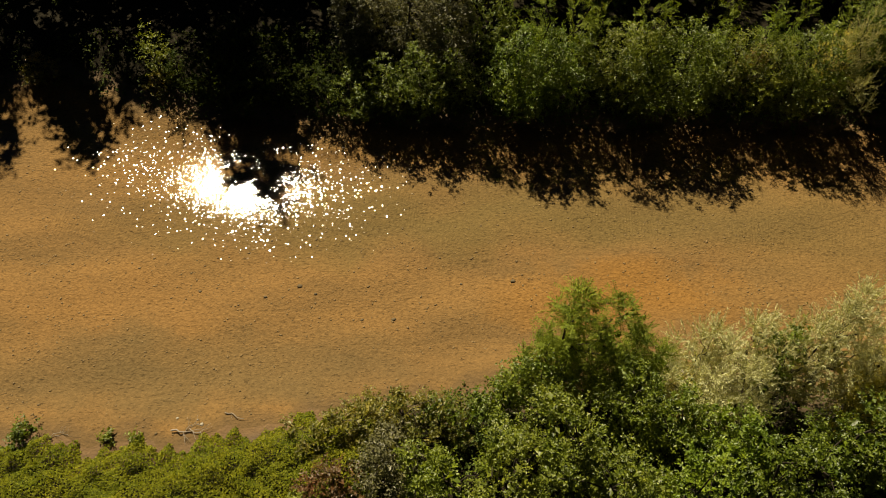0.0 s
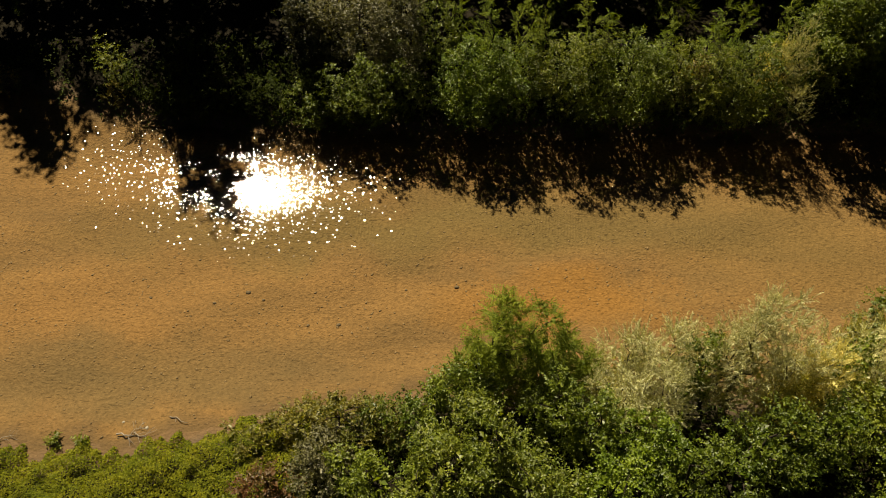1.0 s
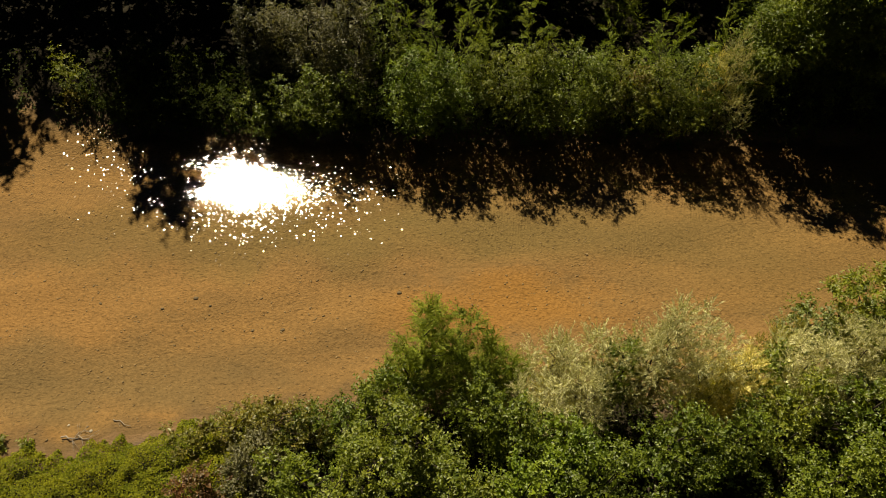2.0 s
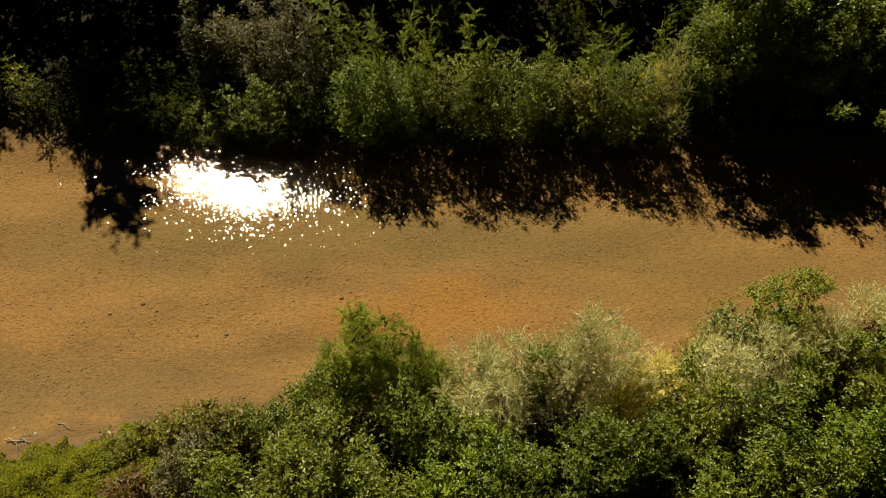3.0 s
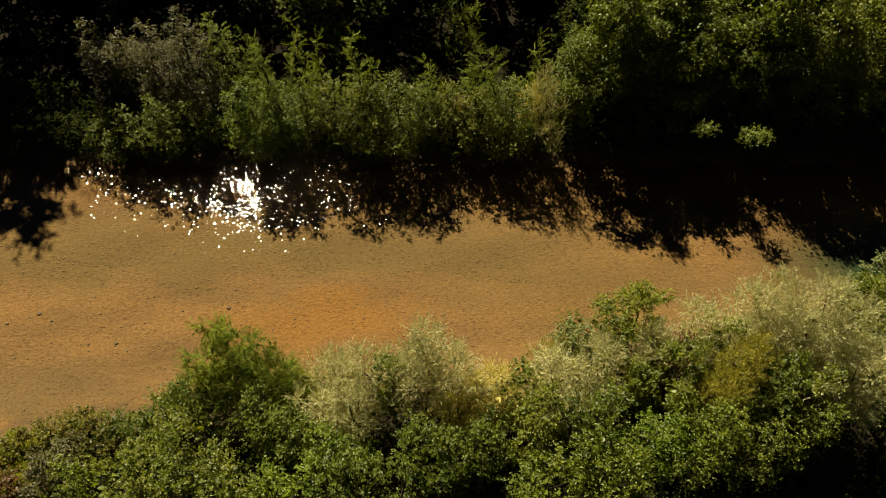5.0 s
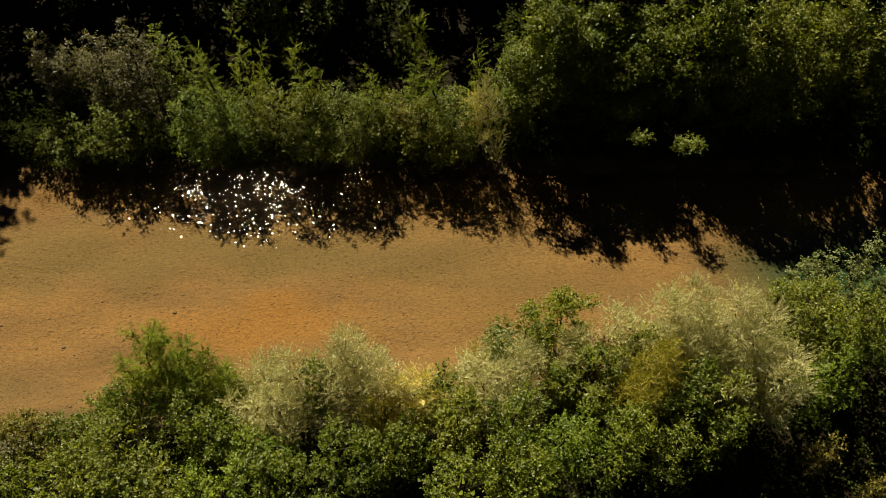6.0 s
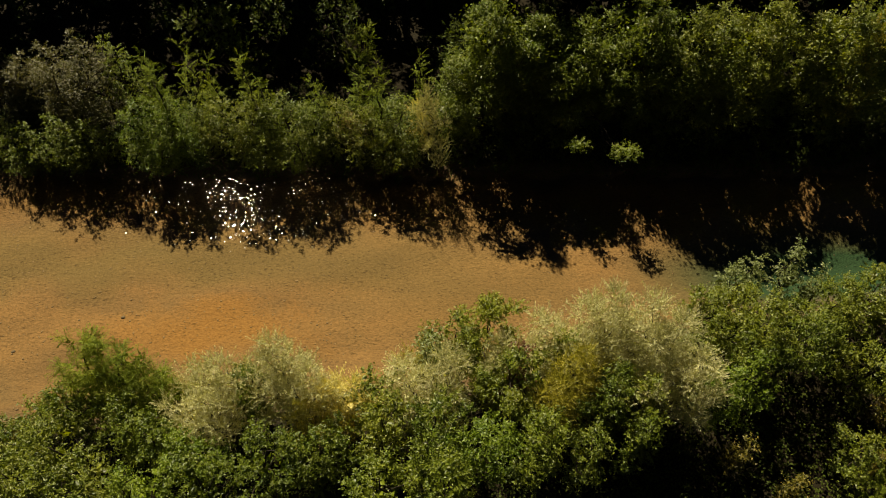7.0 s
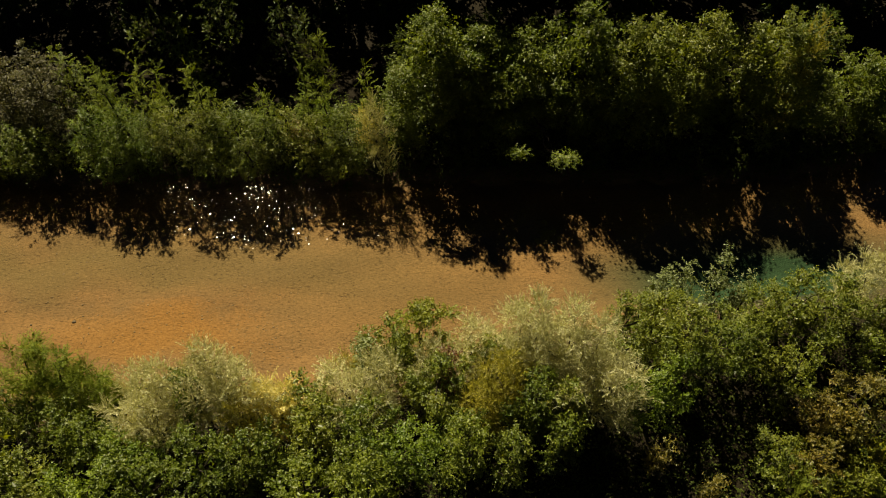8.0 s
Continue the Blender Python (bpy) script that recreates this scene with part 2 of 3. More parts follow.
# how each kind grows: leaf length and width, leaves on a shoot, shoot length, rise, droop, shoots per square metre, flat sprays
GROWTH = {
    "broad": dict(leaf=0.106, wide=0.068, count=8, shoot=0.36, rise=0.35, droop=0.25, dense=39, flat=False),
    "narrow": dict(leaf=0.110, wide=0.025, count=18, shoot=0.66, rise=1.05, droop=0.08, dense=41, flat=False),
    "feather": dict(leaf=0.100, wide=0.034, count=18, shoot=0.62, rise=0.55, droop=0.30, dense=28, flat=True),
    "coarse": dict(leaf=0.34, wide=0.22, count=8, shoot=0.9, rise=0.3, droop=0.2, dense=2.3, flat=False),
}


def sprays(rng, clumps, g, thin=1.0, up_bias=0.55):
    """Leafy shoots over the surface of a set of clumps (x, y, z, radius)."""
    clumps = np.asarray(clumps, float)
    per = np.maximum(4, (g["dense"] * thin * 9.0 * clumps[:, 3] ** 2)).astype(int)
    which = np.repeat(np.arange(len(clumps)), per)
    c, r = clumps[which, :3], clumps[which, 3]
    out = rng.normal(0, 1, (len(which), 3))
    out[:, 2] += up_bias
    out = unit(out)
    start = c + out * (r * rng.uniform(0.35, 1.0, len(which)) ** 0.4)[:, None] * np.array((1.12, 1.12, 0.62) if g["rise"] < 0.5 else (0.62, 0.62, 1.35))
    tilt = rng.normal(0, 0.33, (len(clumps), 2))[which]
    start[:, 2] += ((start - c)[:, :2] * tilt).sum(1)
    way = unit(out * 0.8 + rng.normal(0, 0.45, out.shape) + np.array((0, 0, g["rise"])))
    k = g["count"]
    s = np.linspace(0.12, 1.0, k)
    reach = g["shoot"] * rng.uniform(0.6, 1.25, len(which))
    at = start[:, None] + way[:, None] * (s * reach[:, None])[..., None]
    at[..., 2] -= (s ** 2)[None] * (g["droop"] * reach * 0.7)[:, None]
    face = unit(out * 0.7 + np.array((0, 0, 0.8)) + rng.normal(0, 0.35, out.shape))
    across = unit(np.cross(way, face))
    if g["flat"]:
        turn = np.where(np.arange(k) % 2 == 0, 1.0, -1.0)[None, :, None]
        d = way[:, None] * 0.45 + across[:, None] * turn + rng.normal(0, 0.12, at.shape)
        nrm = face[:, None] + rng.normal(0, 0.15, at.shape)
    else:
        angle = (np.arange(k) * 2.4)[None] + rng.uniform(0, 6.28, (len(which), 1))
        b = np.cross(way, across)
        radial = across[:, None] * np.cos(angle)[..., None] + b[:, None] * np.sin(angle)[..., None]
        d = way[:, None] * (0.6 if g["rise"] < 0.5 else 1.1) + radial * (0.8 if g["rise"] < 0.5 else 0.6) + rng.normal(0, 0.2, at.shape)
        d[..., 2] -= g["droop"] * 0.8
        nrm = face[:, None] * 0.9 + np.array((0, 0, 0.4)) + rng.normal(0, 0.45, at.shape)
    p, d, nrm = at.reshape(-1, 3), unit(d.reshape(-1, 3)), unit(nrm.reshape(-1, 3))
    size = rng.uniform(0.65, 1.2, len(p))
    return leaf_shapes(p, d, nrm, g["leaf"] * size, g["wide"] * size)


def inner_leaves(rng, clumps, per=26, deep=0.9, big=1.0):
    """Large overlapping leaf masses inside the clumps, which make a crown opaque."""
    clumps = np.asarray(clumps, float)
    which = np.repeat(np.arange(len(clumps)), per)
    out = unit(rng.normal(0, 1, (len(which), 3)))
    r = clumps[which, 3]
    p = clumps[which, :3] + out * (r * rng.uniform(0.0, deep, len(which)))[:, None] * (1.1, 1.1, 0.6) - (0, 0, 0.08)
    d = unit(rng.normal(0, 1, p.shape) * (1, 1, 0.5))
    nrm = unit(rng.normal(0, 0.6, p.shape) + (0, 0.1, 0.8))
    size = np.clip(r, 0.12, 0.6) * rng.uniform(0.6, 1.0, len(p)) * big
    return leaf_shapes(p, d, nrm, size, size * 0.75)


def joined(*pieces):
    verts, tris, at = [], [], 0
    for v, f in pieces:
        verts.append(v)
        tris.append(f + at)
        at += len(v)
    return np.concatenate(verts), np.concatenate(tris)


KINDS = {
    # growth, object name, category, words for the label, thinness, crown base, fullness
    "alder": ("broad", "alder_tree", "tree", "broad-leaved green tree with a dense rounded crown", 1.0, 0.25),
    "olive": ("broad", "olive_green_tree", "tree", "olive-green broad-leaved tree with yellowing tips", 1.0, 0.25),
    "willow": ("narrow", "silver_willow", "willow tree", "silvery willow with upright narrow-leaved shoots", 1.0, 0.25),
    "locust": ("feather", "locust_tree", "tree", "feathery bright green tree with fine divided leaves", 0.75, 0.12),
    "yellow": ("narrow", "yellowing_willow", "willow tree", "willow with leaves turning golden yellow", 1.0, 0.2),
    "gold": ("narrow", "golden_willow", "willow tree", "small willow with leaves turned golden yellow", 1.0, 0.2),
    "emerald": ("broad", "bright_green_tree", "tree", "bright emerald-green broad-leaved tree", 1.0, 0.25),
    "red": ("broad", "reddish_shrub", "shrub", "shrub with leaves turning reddish brown", 1.0, 0.1),
    "grey": ("broad", "grey_green_bush", "bush", "grey-green bush with dull small leaves", 1.0, 0.2),
    "rust": ("broad", "rusty_shrub", "shrub", "shrub with rust-coloured autumn leaves", 0.9, 0.15),
    "pale": ("broad", "pale_green_tree", "tree", "slender tree with pale greyish green leaves", 0.9, 0.2),
    "sage": ("narrow", "sage_willow", "willow tree", "soft sage-green willow with fine upright shoots", 1.0, 0.2),
    "dark": ("broad", "shaded_shrub", "shrub", "thin shrub with its leaf green darkened for deep shade", 0.12, 0.1),
    "dogwood": ("broad", "dogwood_bush", "bush", "low olive bush with brownish shoot tips", 1.0, 0.05),
    "forest": ("coarse", "tall_forest_tree", "tree", "tall dark forest tree with a heavy crown", 1.0, 0.08),
}
BANKS = {"near": "on the river bank", "far": "on the far bank", "back": "in the wood behind"}
made_trees = [0]


def tree(kind, x, y, top, r, bank="near", lean=(0.0, 0.0), thin=1.0, low=None, boughs=()):
    """A trunk with limbs and a crown of leafy clumps; (x, y, top) is the tip, r the crown's radius."""
    growth, name, category, words, thinness, crown_base = KINDS[kind]
    made_trees[0] += 1
    rng = np.random.default_rng(1000 + made_trees[0])
    g = GROWTH[growth]
    foot = np.array((x - lean[0], y - lean[1], ground_height(x - lean[0], y - lean[1]) - 0.1))
    tip = np.array((x, y, top))
    height = top - foot[2]
    base = (crown_base if bank == "near" else crown_base * 0.4) if low is None else low
    # clumps of the crown: the tip, then well spaced ones over the outside and the inside
    reach = g["shoot"] * 0.4
    size = np.clip(0.25 * r, 0.18, 0.46 if kind != "forest" else 1.3)
    spire = growth == "feather" and bank != "near"
    clumps = [(*(tip - (0, 0, size * 0.7 + reach)), size * 0.7)]
    want = int(np.clip(6 + 2.0 * height * (1 - base) * r / (size * size * 3.6), 9, 70 if bank == "near" else 90))
    spread, apart = (0.85, 0.24) if growth == "narrow" else (1.05, 0.47 * min(1.0, r / 1.7)) if bank == "near" else (0.86, 0.22)
    turn = rng.uniform(0, 6.283)
    for i in range(want * 8):
        u = rng.uniform(0.04, 1.0)
        shape = (u ** 0.75) * (1 - 0.35 * u) * 1.35 if spire else min(1.0, (u / 0.42) ** 0.62) * (1.0 if u < 0.6 else 1.0 - 0.5 * (u - 0.6))
        angle = rng.uniform(0, 6.283)
        lobe = 1.0 + 0.24 * math.sin(2 * angle + turn) + 0.16 * math.sin(3 * angle + 2.3 * turn + 2.0 * u)
        out = max(0.0, (r * lobe - size * 0.8) * shape * rng.uniform(0.2, 1.25) ** 0.5)
        level = tip[2] - size - reach - u * (height * (1 - base) - size)
        axis = foot + (tip - foot) * np.clip((level - foot[2]) / height, 0, 1)
        rc = size * rng.uniform(0.55, 1.35) * (1.0 if bank == "near" else 1.12 - 0.45 * u)
        c = np.array((axis[0] + out * math.cos(angle), axis[1] + out * math.sin(angle), level))
        if all(np.linalg.norm(c - q[:3]) > spread * (rc + q[3]) + apart for q in clumps):
            clumps.append((*c, rc))
        if len(clumps) >= want:
            break
    # a few shoots that stand out of the crown
    for i in range(int(5 + 5 * r)):
        c = clumps[rng.integers(0, len(clumps))]
        w = rng.uniform(0, 6.283)
        clumps.append((c[0] + c[3] * 0.9 * math.cos(w), c[1] + c[3] * 0.9 * math.sin(w), c[2] + c[3] * rng.uniform(0.6, 1.3), min(0.16, c[3] * 0.35)))
    clumps += list(boughs)
    whole = tagged(new(name), words + " " + BANKS[bank], category, "trees " + BANKS[bank])
    whole.location = tuple(foot)
    shift = np.array(clumps) - (*foot, 0)
    foliage = sprays(rng, shift, g, thin * thinness)
    if growth != "narrow" and thin >= 0.9:
        foliage = joined(foliage, inner_leaves(rng, shift, 36 if kind == "forest" else 12 if bank == "near" else 8 if spire else 60 if r >= 1.6 else 15, 0.6 if bank == "near" else 0.95, 1.0 if kind == "forest" else 0.6 if growth == "feather" else 1.0 if bank == "near" else 0.55))
    if thin >= 0.9 and kind != "forest" and not spire:
        # old wood and leaves in the heart of the crown, which let no light through
        heart = int((26 if bank == "near" else 9 if r < 1.6 else 260) * r * max(1.0, height * (1 - base) / 4))
        level = height * (base + ((0.66 if bank == "near" or r < 1.6 else 0.86) - base) * rng.random(heart))
        w, out = rng.uniform(0, 6.283, heart), (0.45 if bank == "near" else 0.72) * r * np.sqrt(rng.random(heart))
        at = (tip - foot) * (level / height)[:, None] + np.stack([out * np.cos(w), out * np.sin(w), 0 * w], 1)
        big = rng.uniform(0.2, 0.36, heart) * (0.65 if bank != "near" and r >= 1.6 else 1.0)
        foliage = joined(foliage, leaf_shapes(at, unit(rng.normal(0, 1, at.shape)), unit(rng.normal(0, 0.7, at.shape) + (-0.3, 0.6, 0.6)), big, big * 0.8))
    under(whole, "crown", mesh_from("crown", *foliage, LEAF[kind]))
    # trunk and limbs
    girth = 0.012 * height + 0.025 * r
    end = (tip - foot - (0, 0, size)) * (0.7 if growth == "narrow" else 0.8)
    line = bent(rng, (0, 0, 0), end, 0.0, 7)
    v, f = tube(line, np.linspace(girth, girth * 0.18, 7), 7)
    under(whole, "trunk", mesh_from("trunk", v, f, BARK, True))
    reached = sorted(shift[1: len(shift) - len(boughs)], key=lambda q: -q[3])[: (5 if growth == "feather" else 10 if bank == "near" else 6)]
    for c in reached + list(shift[len(shift) - len(boughs):]):
        s = np.clip((c[2] / max(end[2], 0.1)) * 0.75, 0.12, 0.9)
        from_at = line[int(round(s * 6))]
        v, f = tube(bent(rng, from_at, c[:3], 0.1), np.linspace(girth * 0.5 * (1.1 - s), 0.012, 5), 5)
        under(whole, "limb", mesh_from("limb", v, f, BARK, True))
    return whole


# ---- the ground: river bed and both banks in one sheet ----
NEAR = np.array(((-400, -8), (-19.4, -6.9), (-15.5, -7.2), (-12, -7.0), (-9, -6.4), (-7, -5.8), (-1.3, -5.2), (4.3, -4.7), (12.7, -4.8), (20, -3.2), (27, -1.2), (31, -0.2), (36, 0.1), (42, 0.5), (400, 2)))
FAR = np.array(((-400, 13), (-25.3, 11.6), (-22, 12.0), (-17.3, 10.2), (-15, 9.3), (-10, 9.0), (0, 8.5), (20, 8.3), (33, 8.0), (40, 8.4), (44, 9.2), (400, 12)))


def smooth(t):
    t = np.clip(t, 0, 1)
    return t * t * (3 - 2 * t)


def ground_height(x, y):
    x, y = np.asarray(x, float), np.asarray(y, float)
    wob = 0.18 * np.sin(x * 1.9 + 0.7) + 0.12 * np.sin(x * 4.3 + 2) + 0.1 * np.sin(x * 0.8)
    d = np.minimum(y - np.interp(x, NEAR[:, 0], NEAR[:, 1]) + wob, np.interp(x, FAR[:, 0], FAR[:, 1]) - y + wob)
    bumps = 0.03 * np.sin(x * 1.3 + y * 0.7) + 0.03 * np.sin(x * 0.6 - y * 1.7) + 0.02 * np.sin(2.9 * x + 1.1 * y)
    pool = np.exp(-(((x - 35) / 6.5) ** 2 + ((y - 2.5) / 3.0) ** 2))
    wet = -0.42 * smooth(d / 2.6) - 0.9 * pool * smooth(d / 2) + bumps * smooth(d)
    dry = 0.85 * smooth(-d / 2.8) + 0.02 * np.clip(-d, 0, 60) + bumps * 2 * smooth(-d)
    return np.where(d > 0, wet, dry)


def sheet(name, xs, ys, height, material):
    gx, gy = np.meshgrid(xs, ys)
    v = np.stack([gx, gy, height(gx, gy)], -1).reshape(-1, 3)
    nx = len(xs)
    i = (np.arange(len(ys) - 1)[:, None] * nx + np.arange(nx - 1)[None]).ravel()
    quads = np.stack([i, i + 1, i + 1 + nx, i + nx], 1)
    return new(name, mesh_from(name, v, quads, material, True))


xs = np.concatenate([[-400, -250, -150, -90, -60, -45, -36], np.arange(-30, 50.1, 0.5), [56, 65, 80, 110, 160, 250, 400]])
ys = np.concatenate([[-400, -250, -150, -80, -45, -28, -20, -16], np.arange(-13, 17.1, 0.3), [20, 25, 32, 45, 80, 150, 250, 400]])
tagged(sheet("ground", xs, ys, ground_height, BED), "tan gravel river bed between earth banks darkened for tree shade", "ground", kind="structure")
wx = np.concatenate([[-400, -150], np.arange(-60, 80, 10.0), [150, 400]])
water = sheet("water", wx, np.array((-9.0, 0.0, 13.5)), lambda x, y: 0 * x, WATER)
tagged(water, "shallow clear rippled river water glinting in the sun", "water", kind="structure")


# ---- stones on the bed ----
def lump(rng, subdivisions=1):
    bm = bmesh.new()
    bmesh.ops.create_icosphere(bm, subdivisions=subdivisions, radius=1.0)
    v = np.array([q.co[:] for q in bm.verts])
    f = np.array([[q.index for q in face.verts] for face in bm.faces])
    bm.free()
    return v * (1 + rng.normal(0, 0.14, (len(v), 1))), f


def scatter_stones(name, label, count, xr, yr, sizes, material, seed, flat=0.5):
    rng = np.random.default_rng(seed)
    shapes = [lump(rng) for _ in range(8)]
    x, y = rng.uniform(*xr, count), rng.uniform(*yr, count)
    keep = (y > np.interp(x, NEAR[:, 0], NEAR[:, 1]) + 0.1) & (y < np.interp(x, FAR[:, 0], FAR[:, 1]) - 0.2)
    patchy = np.sin(x * 0.9 + 1.3 * np.sin(y * 0.7)) + np.sin(y * 1.7 + x * 0.35) + rng.normal(0, 0.9, count)
    keep &= patchy > -0.6
    x, y = x[keep], y[keep]
    z = ground_height(x, y)
    verts, tris, at = [], [], 0
    for i in range(len(x)):
        v, f = shapes[i % 8]
        s = sizes[0] + (sizes[1] - sizes[0]) * rng.random() ** 3
        a = rng.uniform(0, 6.28)
        q = v * (s * rng.uniform(0.9, 1.7), s, s * flat)
        q = np.stack([q[:, 0] * math.cos(a) - q[:, 1] * math.sin(a), q[:, 0] * math.sin(a) + q[:, 1] * math.cos(a), q[:, 2]], 1)
        verts.append(q + (x[i], y[i], z[i] + s * flat * 0.25))
        tris.append(f + at)
        at += len(v)
    ob = new(name, mesh_from(name, np.concatenate(verts), np.concatenate(tris), material))
    return tagged(ob, label, "stones", kind="stuff")


PEBBLE = stone_material("bed_pebble", (0.120, 0.077, 0.030), (0.190, 0.117, 0.045))
DARK_STONE = stone_material("dark_wet_stone", (0.065, 0.045, 0.021), (0.100, 0.068, 0.030))
PALE_STONE = stone_material("pale_dry_stone", (0.250, 0.200, 0.140), (0.310, 0.275, 0.225))
scatter_stones("river_pebbles", "tan pebbles scattered over the shallow river bed", 7500, (-28, 12), (-7, 8), (0.015, 0.055), PEBBLE, 3, 0.3)
scatter_stones("small_gravel", "fine tan gravel on the river bed", 3000, (8, 46), (-4, 8.5), (0.014, 0.04), PEBBLE, 4, 0.3)


def stone(x, y, s, material, label, seed, flat=0.55):
    rng = np.random.default_rng(seed)
    v, f = lump(rng, 2)
    v = v * (s * 1.35, s, s * flat)
    ob = new("stone", mesh_from("stone", v, f, material, True))
    ob.location = (x, y, float(ground_height(x, y)) + s * flat * 0.3)
    ob.rotation_euler = (0, 0, rng.uniform(-0.5, 0.5))
    return tagged(ob, label, "stone", "larger stones in the river")


for i, (x, y, s) in enumerate(((0.0, 0.0, 0.10), (-9.0, -0.2, 0.10), (-5.0, -1.8, 0.085), (-6.3, -1.8, 0.07), (-10.4, -0.7, 0.07), (-2.2, -0.1, 0.06), (-8.3, -0.6, 0.06), (-13.2, -0.4, 0.07), (-3.1, 1.2, 0.05))):
    stone(x, y, s * 0.85, DARK_STONE, "dark wet stone on the river bed", 40 + i)
for i, (x, y, s) in enumerate(((-13.0, -6.1, 0.045), (-12.0, -6.4, 0.06), (-12.2, -6.2, 0.03), (5.9, -4.3, 0.12), (6.3, -4.45, 0.09), (5.6, -4.5, 0.10), (6.1, -4.7, 0.13), (6.5, -4.2, 0.07), (5.75, -4.15, 0.06))):
    stone(x, y, s, PALE_STONE, "pale dry stone at the water's edge", 60 + i)


# ---- driftwood ----
def driftwood(x, y, turn, length, girth, twigs, seed, label):
    rng = np.random.default_rng(seed)
    z = float(ground_height(x, y))
    ob = tagged(new("driftwood"), label, "driftwood")
    ob.location, ob.rotation_euler = (x, y, max(z, -0.12) + girth), (0, 0, turn)
    v, f = tube(bent(rng, (-length / 2, 0, 0), (length / 2, 0, 0.06), 0.03, 7), np.linspace(girth, girth * 0.4, 7), 7)
    under(ob, "stem", mesh_from("stem", v, f, DRIFT, True))
    for i in range(twigs):
        a = np.array((rng.uniform(-0.3, 0.5) * length, 0, 0.03))
        w = rng.uniform(0.3, 1.2) * (1 if i % 2 else -1)
        b = a + np.array((math.cos(w), math.sin(w), rng.uniform(0.05, 0.3))) * length * rng.uniform(0.3, 0.6)
        v, f = tube(bent(rng, a, b, 0.03), np.linspace(girth * 0.3, 0.005, 5), 5)
        under(ob, "twig", mesh_from("twig", v, f, DRIFT, True))
    return ob


driftwood(-12.5, -6.72, -0.10, 1.15, 0.036, 9, 5, "bleached broken branch with twigs lying on the bank")
driftwood(-12.3, -6.45, 0.75, 0.7, 0.016, 6, 6, "thin bleached branch lying on the bank")
driftwood(-10.8, -6.1, -0.35, 0.8, 0.022, 1, 7, "thin stick lying in shallow water")
driftwood(-17.2, -6.8, 0.2, 0.7, 0.018, 6, 8, "small grey twigs washed up on the bank")


# ---- low growth on the bank ----
def low_cover(name, label, kind, count, xr, yr, tall, seed, edge=0.0, side="near", leaf=0.14):
    """A thicket of small leaves whose top rolls over the ground."""
    rng = np.random.default_rng(seed)
    x, y = rng.uniform(*xr, count), rng.uniform(*yr, count)
    line = np.interp(x, NEAR[:, 0], NEAR[:, 1]) if side == "near" else np.interp(x, FAR[:, 0], FAR[:, 1])
    wav = 0.25 * np.sin(x * 2.1) + 0.2 * np.sin(x * 5.3 + 1) + 0.12 * np.sin(x * 11)
    inside = (line - y if side == "near" else y - line) + edge + wav
    keep = inside > 0
    x, y, inside = x[keep], y[keep], inside[keep]
    roll = 0.5 + 0.22 * np.sin(x * 2.3 + y * 1.1) + 0.2 * np.sin(y * 3.1 - x * 1.4) + 0.14 * np.sin(x * 5.7 + 2 * np.sin(y * 4.1)) + 0.12 * np.sin(y * 7.3 + x * 3.3)
    roll = 0.22 + 0.78 * roll
    top = tall * np.clip(roll, 0.12, 1.2) * smooth(inside / 1.1 + 0.25)
    z = np.maximum(ground_height(x, y), 0) + top * (1.0 - 0.45 * rng.random(len(x)) ** 2.2)
    p = np.stack([x, y, z], 1)
    d = rng.normal(0, 1, p.shape)
    d[:, 2] = d[:, 2] * 0.5 - 0.1
    nrm = rng.normal(0, 0.42, p.shape) + (-0.1, 0.25, 1)
    size = rng.uniform(0.6, 1.25, len(p))
    ob = new(name, mesh_from(name, *leaf_shapes(p, unit(d), unit(nrm), leaf * size, 0.72 * leaf * size), LEAF[kind]))
    return tagged(ob, label, "undergrowth", kind="stuff")


low_cover("bramble_thicket", "low yellow-green bramble thicket covering the bank", "bramble", 135000, (-24, -5.2), (-12.0, -5), 0.85, 21, -0.2, "near", 0.08)
# undergrowth in the darkened leaf green, which deepens the shade below the trees
low_cover("bank_undergrowth", "undergrowth below the trees, its green darkened for shade", "dark", 60000, (-6, 44), (-13.5, 0.5), 1.0, 22, 0.0)
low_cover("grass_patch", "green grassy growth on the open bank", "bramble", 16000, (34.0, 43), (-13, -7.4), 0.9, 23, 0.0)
low_cover("far_undergrowth", "undergrowth along the far bank, its green darkened for shade", "dark", 26000, (-30, 48), (8, 14), 0.9, 24, 0.1, "far")

# ---- trees of the near bank ----
# the feathery group at the bend
tree("locust", 1.5, -4.9, 7.0, 1.15, thin=2.2)
tree("locust", 2.6, -4.9, 6.7, 1.2, thin=2.2)
tree("locust", 3.6, -5.4, 5.2, 1.0, thin=2.2)
tree("locust", 4.3, -5.6, 4.2, 0.9, thin=2.2)
tree("locust", 0.6, -5.3, 5.5, 0.9, thin=2.2)
tree("alder", 0.3, -6.2, 4.9, 1.1)
tree("alder", -0.8, -6.4, 4.3, 1.0)
# the low bushes up to the thicket
tree("dogwood", -5.9, -6.8, 2.7, 1.2)
tree("dogwood", -4.5, -6.8, 3.0, 1.2)
tree("dogwood", -3.1, -7.0, 3.1, 1.1)
tree("alder", -1.9, -7.2, 3.4, 1.1)
tree("dogwood", -7.3, -7.5, 1.9, 1.1)
tree("grey", -4.9, -8.7, 3.9, 1.3)
tree("alder", -3.1, -9.3, 4.7, 1.4)
tree("red", -6.6, -9.2, 3.0, 0.9)
tree("olive", -7.6, -10.1, 2.4, 0.9)
